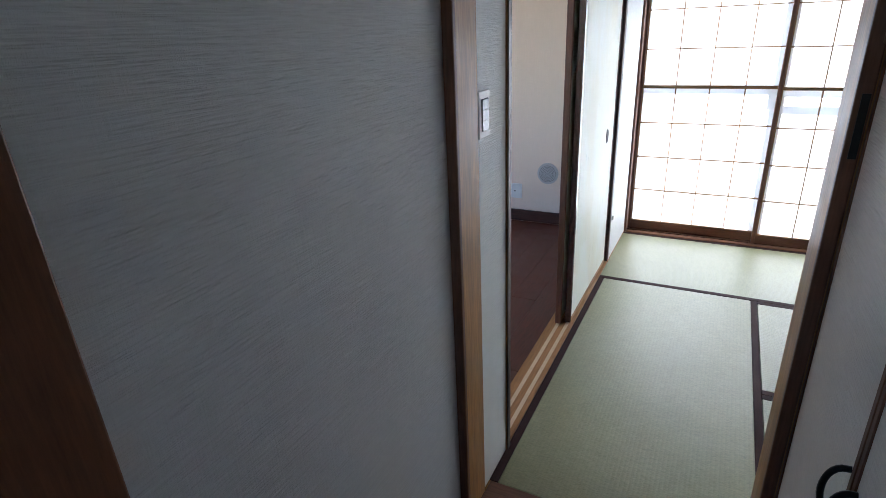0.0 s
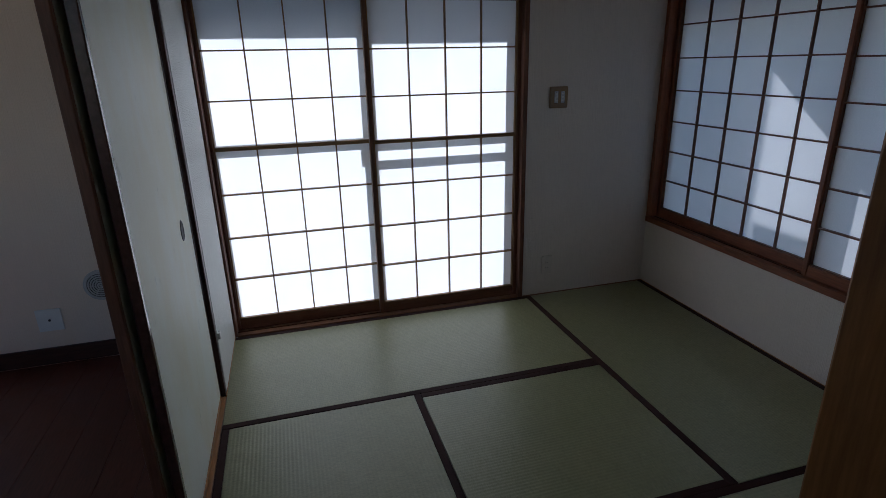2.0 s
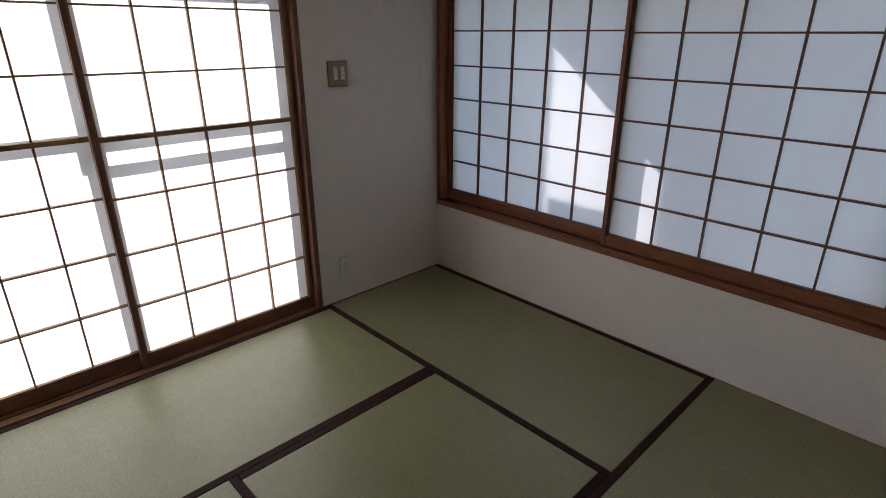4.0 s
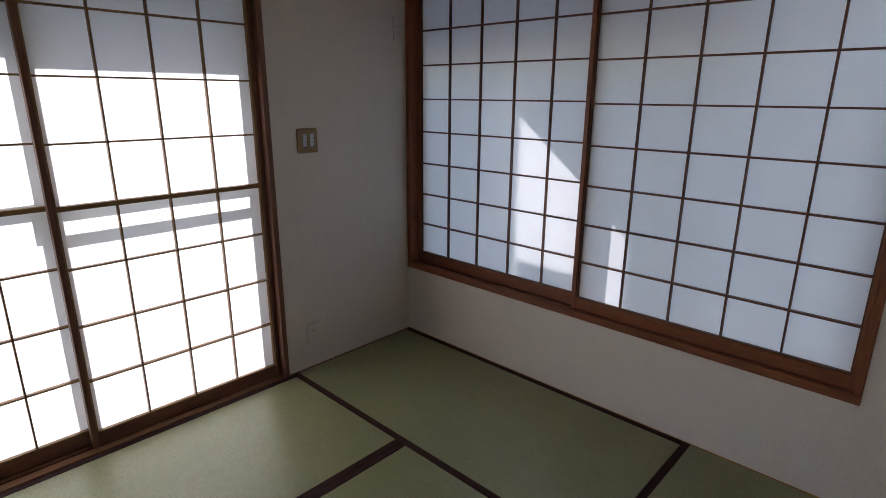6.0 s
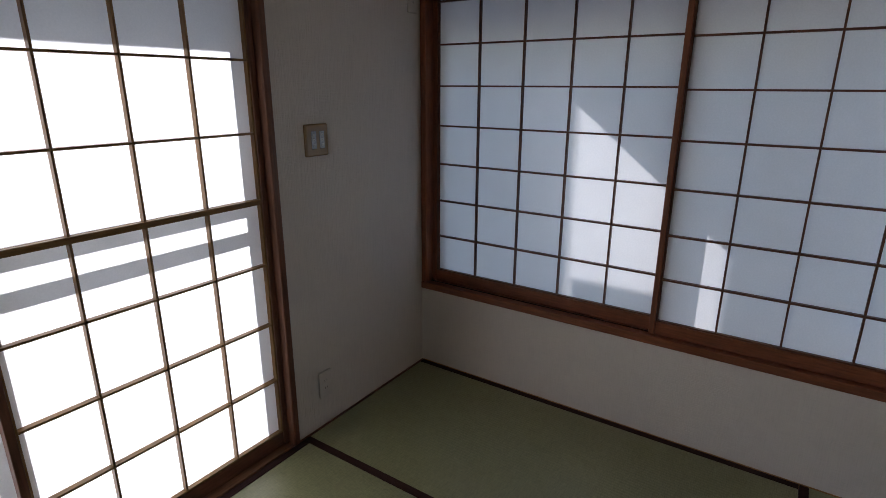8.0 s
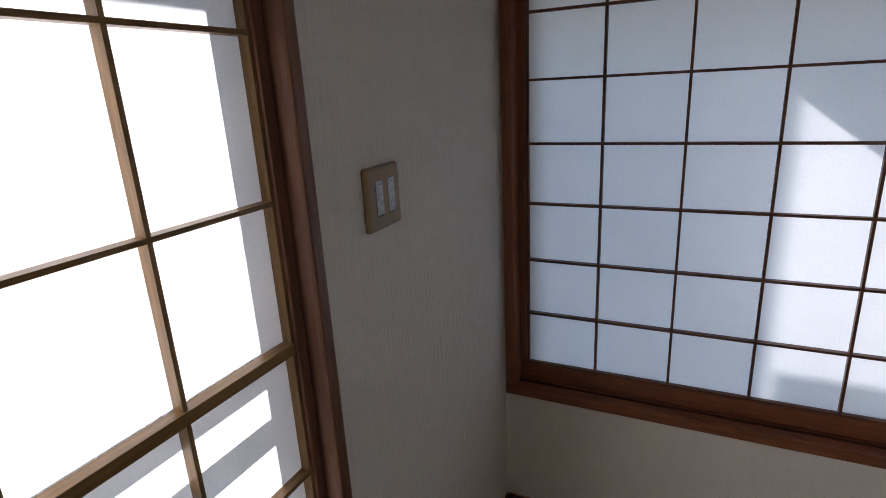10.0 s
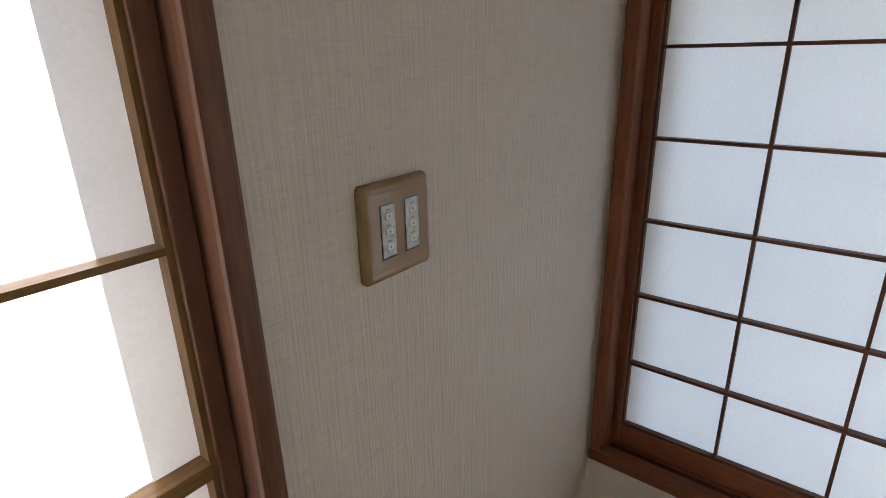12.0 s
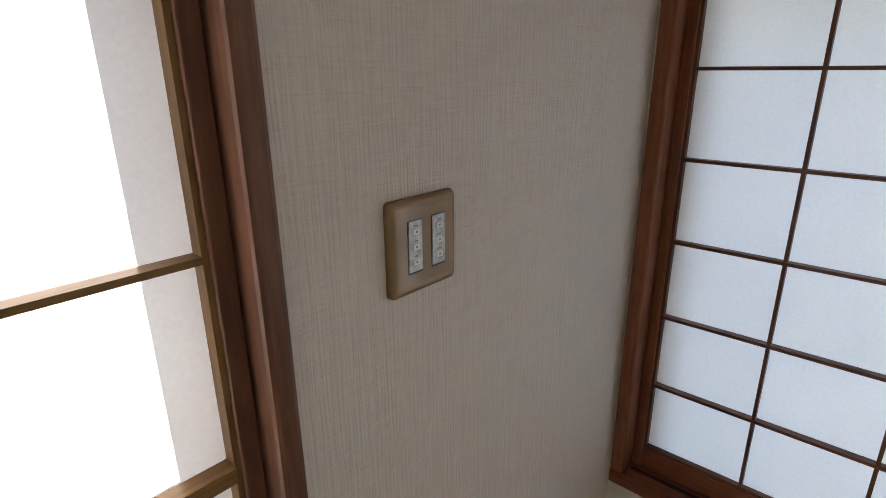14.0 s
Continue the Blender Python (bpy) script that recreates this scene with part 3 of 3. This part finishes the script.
for y in (ya + 0.25, ya + 0.61, yc, yc + 0.5):
    part("post", one_box(CX + 0.014, CX + 0.09, y, y + 0.08, -0.6, ZH), M_ALU, t)


# ---- sliding doors of the side room ----
def fusuma(y0, y1, x, label, pull_y=None, stile=None):
    t = thing("fusuma_door", (x, (y0 + y1) / 2, 0.004), label, "sliding door", "fusuma doors of the side room")
    zt = 1.80
    for y in (y0, y1 - 0.022):
        part("stile", one_box(x - 0.015, x + 0.013, y, y + 0.022, 0.004, zt, bevel=0.003), stile or M_LACQ, t, "dark brown stile")
    for z in (0.004, zt - 0.022):
        part("rail", one_box(x - 0.014, x + 0.012, y0 + 0.022, y1 - 0.022, z, z + 0.018, bevel=0.002), wood(TAN, "y"), t)
    part("panel", one_box(x - 0.011, x + 0.009, y0 + 0.022, y1 - 0.022, 0.022, zt - 0.02), M_FUSUMA, t, "off-white paper panel with smudges")
    if pull_y is not None:
        bm = tube_ring(bmesh.new(), (x + 0.0095, pull_y, 0.848), "x", 0.024, 0.0028)
        for v in bm.verts:
            v.co.z = 0.848 + (v.co.z - 0.848) * 1.5
        p = part("pull", bm, M_BLACK, t, "black oval finger pull", True)
        bm = disc(bmesh.new(), (x + 0.0098, pull_y, 0.848), "x", 0.023, 0.001)
        for v in bm.verts:
            v.co.z = 0.848 + (v.co.z - 0.848) * 1.5
        part("pull_dish", bm, M_HOLE, p)
    return t


fusuma(-1.475, -0.602, -0.030, "off-white paper sliding door in a dark frame, pushed open", -0.80)
fusuma(-1.505, -0.632, -0.074, "off-white paper sliding door in a dark frame, behind another", None, wood(BROWN, "z"))
t = thing("sliding_track", (-0.06, -1.52, 0), "tan wooden door sill with two pale glide strips", "sill", "", "structure")
part("sill", one_box(-0.122, -0.001, OPEN_N, OPEN_F, -0.05, 0.0, bevel=0.002), wood(TAN, "y"), t)
for x in (-0.030, -0.074):
    part("glide_strip", one_box(x - 0.008, x + 0.008, OPEN_N + 0.002, OPEN_F - 0.002, 0.0002, 0.0022), M_GLIDE, t, "pale shiny glide strip")
part("head", one_box(-0.122, 0.004, OPEN_N, OPEN_F, 1.802, 1.86, bevel=0.002), wood(TAN, "y"), t)
part("post", one_box(-0.124, 0.006, OPEN_N - 0.03, OPEN_N, -0.05, 1.86, bevel=0.003), wood(TAN, "z"), t)
part("post_face", one_box(0.0062, 0.010, OPEN_N - 0.031, OPEN_N - 0.006, 0, 1.86, bevel=0.001), wood(DARK, "z"), t, "dark brown face strip")
part("post", one_box(-0.124, -0.002, OPEN_F, OPEN_F + 0.03, -0.05, 1.86, bevel=0.003), wood(DARK, "z"), t)


# ---- tatami mats ----
def tatami(x0, x1, y0, y1, ribs, label):
    g = 0.0012
    t = thing("tatami_mat", ((x0 + x1) / 2, (y0 + y1) / 2, -0.055), label, "tatami mat", "tatami mats of the room")
    x0, x1, y0, y1 = x0 + g, x1 - g, y0 + g, y1 - g
    b = 0.030
    if ribs == "x":
        part("rush_surface", one_box(x0, x1, y0 + b, y1 - b, -0.055, 0.0, bevel=0.003), M_TAT["x"], t)
        ends = ((x0, x1, y0, y0 + b), (x0, x1, y1 - b, y1))
    else:
        part("rush_surface", one_box(x0 + b, x1 - b, y0, y1, -0.055, 0.0, bevel=0.003), M_TAT["y"], t)
        ends = ((x0, x0 + b, y0, y1), (x1 - b, x1, y0, y1))
    for e in ends:
        part("border", one_box(*e, -0.055, 0.0012, bevel=0.0012), M_HERI, t, "dark brown cloth border")


tatami(X0, X2, Y1, Y0, "x", "faded green tatami mat with dark borders, along the tall window")
tatami(X2, X3, Y2, Y0, "y", "faded green tatami mat with dark borders, along the wide window")
tatami(X0, X1, Y3, Y1, "y", "faded green tatami mat with dark borders, beside the sliding doors")
tatami(X1, X2, Y2, Y1, "x", "square faded green half tatami mat with dark borders")
tatami(X1, X3, Y3, Y2, "x", "faded green tatami mat with dark borders, beside the entrance wall")
structure("trim_window", one_box(WA_R, X3 - 0.002, Y0 + 0.0005, YW - 0.0002, -0.05, 0.003, bevel=0.001), wood(BROWN, "x"), "thin brown wooden edging strip along the wall", "trim")
structure("trim_right", one_box(X3 - 0.004, X3 + 0.0005, Y3, Y0, -0.05, 0.004, bevel=0.001), wood(TAN, "y"), "thin brown wooden edging strip along the wall", "trim")
structure("trim_left", one_box(-0.002, 0.002, OPEN_F, Y0, -0.05, 0.006, bevel=0.0008), wood(TAN, "y"), "thin brown wooden edging strip along the wall", "trim")
structure("trim_entry", one_box(X0, X3 - 0.006, JAMB_IN + 0.011, Y3, -0.05, -0.001, bevel=0.001), wood(TAN, "x"), "brown wooden edging strip along the entrance wall", "trim")


# ---- wall fittings ----
def bevelled_plate(x0, x1, z0, z1, y, depth, slope, radius=0.007):
    """A plate on the window wall with rounded corners and a rolled rim, facing -y."""
    bm = bmesh.new()
    steps = ((0, 0), (0, 0.45), (0.12, 0.72), (0.35, 0.92), (0.62, 1.0), (0.85, 0.97), (1.0, 0.93))
    loops = []
    for inset, d in steps:
        s = inset * slope
        r = max(0.001, radius - s * 0.5)
        ring = []
        for cx, cz, a0 in ((x1 - s - r, z1 - s - r, 0), (x0 + s + r, z1 - s - r, 90), (x0 + s + r, z0 + s + r, 180), (x1 - s - r, z0 + s + r, 270)):
            for q in range(6):
                a = radians(a0 + 18 * q)
                ring.append(bm.verts.new((cx + r * math.cos(a), y - depth * d, cz + r * math.sin(a))))
        loops.append(ring)
    n = len(loops[0])
    for p, q in zip(loops, loops[1:]):
        for k_ in range(n):
            bm.faces.new((p[k_], p[(k_ + 1) % n], q[(k_ + 1) % n], q[k_]))
    bm.faces.new(loops[-1])
    bm.faces.new(loops[0][::-1])
    bmesh.ops.recalc_face_normals(bm, faces=bm.faces)
    for f in bm.faces:
        f.smooth = len(f.verts) == 4
    return bm


def double_switch():
    x0, x1, z0, z1 = 1.865, 1.980, 1.158, 1.278
    t = thing("control_plate", ((x0 + x1) / 2, YW, (z0 + z1) / 2), "glossy tan double switch plate with six small buttons", "switch plate")
    part("plate", bevelled_plate(x0, x1, z0, z1, YW, 0.0118, 0.012), M_PLATE, t)
    for cx in (x0 + 0.0395, x1 - 0.0345):
        # dark sheet on the flat plate, for the shade round the module
        w = part("recess_shade", one_box(cx - 0.0125, cx + 0.0125, YW - 0.0113, YW - 0.010, 1.185, 1.252), M_HOLE, t)
        bm = one_box(cx - 0.0118, cx + 0.0112, YW - 0.0125, YW - 0.0112, 1.1875, 1.2515, bevel=0.0004)
        w = part("module", bm, M_GREY, t, "grey module under wrinkled film")
        for i, z in enumerate((1.238, 1.219, 1.200)):
            bt = part("button", one_box(cx - 0.0058, cx + 0.0058, YW - 0.0138, YW - 0.0122, z - 0.0040, z + 0.0040, bevel=0.0007), M_WHITE, w)
            part("mark", one_box(cx - 0.0014, cx + 0.0014, YW - 0.01402, YW - 0.01385, z - 0.0012, z + 0.0012), M_INK, bt)
            part("caption", one_box(cx - 0.003, cx + 0.003, YW - 0.0127, YW - 0.01245, z + 0.0065, z + 0.0080), M_INK, w)


double_switch()


def outlet_a(cx, cz, w, h, material, label, name="power_outlet"):
    t = thing(name, (cx, YW, cz), label, "power outlet")
    part("plate", bevelled_plate(cx - w / 2, cx + w / 2, cz - h / 2, cz + h / 2, YW, 0.007, 0.003), material, t)
    for z in (cz + 0.017, cz - 0.017):
        for dx_ in (-0.0063, 0.0063):
            part("slot", one_box(cx + dx_ - 0.001, cx + dx_ + 0.001, YW - 0.0076, YW - 0.0069, z - 0.004, z + 0.004), M_HOLE, t)


outlet_a(1.89, 0.195, 0.07, 0.12, M_CREAM, "cream double power outlet low on the wall")
outlet_a(2.538, 1.785, 0.07, 0.12, M_CREAM, "cream double power outlet high on the wall")


def rocker_switch():
    y0, y1, z0, z1 = -2.668, -2.598, 1.184, 1.304
    t = thing("light_switch", (0, (y0 + y1) / 2, (z0 + z1) / 2), "white light switch with three rockers beside the doorway", "light switch")
    part("plate", one_box(0.0, 0.009, y0, y1, z0, z1, bevel=0.003), M_WHITE, t)
    # dark sheet behind the rockers in place of the gap's shade
    part("recess_shade", one_box(0.0085, 0.0094, y0 + 0.014, y1 - 0.014, z0 + 0.019, z1 - 0.019), M_HOLE, t)
    for i in range(3):
        a = z0 + 0.020 + i * 0.0267
        part("rocker", one_box(0.009, 0.0125, y0 + 0.015, y1 - 0.015, a, a + 0.0262, bevel=0.0012), M_ROCK, t)


rocker_switch()
t = thing("cable_cap", (0, -0.55, 0.285), "small white cable cap low on the wall", "cable cap")
part("cap", one_box(0.0, 0.012, -0.566, -0.536, 0.27, 0.30, bevel=0.003), M_WHITE, t)

# side room fittings
t = thing("air_vent", (-0.605, 0.06, 0.375), "round white air vent cover on the side room wall", "air vent")
bm = disc(bmesh.new(), (-0.605, 0.052, 0.375), "y", 0.082, 0.016, 40)
bmesh.ops.bevel(bm, geom=[e for e in bm.edges if e.calc_face_angle(0) > 1.0], offset=0.004, segments=2, affect='EDGES')
part("base", bm, M_VENT, t)
part("grille_back", disc(bmesh.new(), (-0.605, 0.0434, 0.375), "y", 0.066, 0.0012, 32), M_HOLE, t)
for r in (0.068, 0.057, 0.046, 0.035, 0.024, 0.013):
    part("ring", tube_ring(bmesh.new(), (-0.605, 0.0435, 0.375), "y", r, 0.0042, 32), M_VENT, t, "", True)
for a in range(3):
    bm = one_box(-0.682, -0.538, 0.0418, 0.0445, 0.3735, 0.3765)
    bmesh.ops.rotate(bm, cent=(-0.605, 0.043, 0.375), matrix=Matrix.Rotation(radians(60 * a), 3, 'Y'), verts=bm.verts)
    part("rib", bm, M_VENT, t)
t = thing("wall_socket", (-0.872, 0.06, 0.215), "white socket plate on the side room wall", "wall socket")
part("plate", one_box(-0.93, -0.815, 0.052, 0.06, 0.155, 0.275, bevel=0.003), M_WHITE, t)
part("jack", disc(bmesh.new(), (-0.872, 0.0505, 0.215), "y", 0.006, 0.004, 16), M_HOLE, t)


# ---- hall ----
def closet_door(y0, y1, handle_y):
    t = thing("closet_door", (HALL_R, (y0 + y1) / 2, 0.02), "wallpapered closet door with brown edging and black pull", "closet door", "closet doors of the hall")
    part("panel", one_box(HALL_R + 0.004, HALL_R + 0.024, y0 + 0.012, y1 - 0.012, 0.032, 1.384), M_CLOSET, t)
    for y in (y0, y1 - 0.012):
        part("edging", one_box(HALL_R + 0.001, HALL_R + 0.026, y, y + 0.012, 0.02, 1.396, bevel=0.001), wood(BROWN, "z", 0.65), t)
    for z in (0.02, 1.384):
        part("edging", one_box(HALL_R + 0.001, HALL_R + 0.026, y0 + 0.012, y1 - 0.012, z, z + 0.012, bevel=0.001), wood(BROWN, "y"), t)
    bm = bmesh.new()
    ring = []
    n = 14
    for i in range(n + 1):
        a = math.pi * i / n
        c = Vector((HALL_R + 0.003 - 0.027 * math.sin(a) ** 0.7, handle_y, 0.838 + 0.042 * math.cos(a)))
        nrm = Vector((-math.sin(a), 0, math.cos(a)))
        ring.append([bm.verts.new(c + nrm * 0.0048 * math.cos(s * math.pi / 4) + Vector((0, 0.0048 * math.sin(s * math.pi / 4), 0))) for s in range(8)])
    for i in range(n):
        for s in range(8):
            bm.faces.new((ring[i][s], ring[i + 1][s], ring[i + 1][(s + 1) % 8], ring[i][(s + 1) % 8]))
    bm.faces.new(ring[0][::-1]), bm.faces.new(ring[-1])
    bmesh.ops.recalc_face_normals(bm, faces=bm.faces)
    part("handle", bm, M_BLACK, t, "black curved metal pull", True)


CL = JAMB_OUT - 0.018
closet_door(CL - 0.418, CL, CL - 0.396)
closet_door(CL - 0.825, CL - 0.423, CL - 0.445)
t = thing("closet_head", (HALL_R, -3.15, 1.40), "tan wooden beam over the hall closet", "beam", "", "structure")
part("beam", one_box(HALL_R - 0.006, HALL_R + 0.09, CL - 0.830, CL + 0.002, 1.402, 1.446, bevel=0.003), wood(TAN, "y"), t)
DOOR_BROWN = (0.19, 0.08, 0.036)
t = thing("door_2", (HALL_L, -4.12, 0), "closed dark brown wooden door in the hall", "door", "", "structure")
part("leaf", one_box(HALL_L - 0.06, HALL_L - 0.02, -4.48, -3.80, 0.0, 2.0, bevel=0.002), wood(DOOR_BROWN, "z"), t)
for (a, b) in ((-3.80, -3.688), (-4.564, -4.48)):
    part("casing", one_box(HALL_L - 0.1, HALL_L + 0.006, a, b, 0, 2.044, bevel=0.003), wood(DOOR_BROWN, "z"), t)
part("casing", one_box(HALL_L - 0.1, HALL_L + 0.006, -4.48, -3.80, 2.0, 2.044, bevel=0.003), wood(DOOR_BROWN, "y"), t)

# ---- planks of the side room floor ----
M_PLANK = wood((0.12, 0.035, 0.022), "y", 0.34, "plank")
bmp = one_box(-0.0745, 0.0745, -0.999, 0.999, -0.012, 0.0, bevel=0.0012)
me = bpy.data.meshes.new("plank")
bmp.to_mesh(me)
bmp.free()
me.materials.append(M_PLANK)
for i in range(21):
    for j in range(3):
        y = -0.94 - 2.0 * j + (0.7 if i % 2 else 0.0)
        if y - 1 < -4.6 or y + 1 > 0.06 + 0.72:
            continue
        p = new("plank", me)
        p.parent = floor_side
        ys = min(y + 0.999, 0.045) - max(y - 0.999, -3.99)
        p.location = (-0.2 - 0.15 * i, (min(y + 0.999, 0.045) + max(y - 0.999, -3.99)) / 2, SIDE_FLOOR)
        p.scale = (1, ys / 1.998, 1)
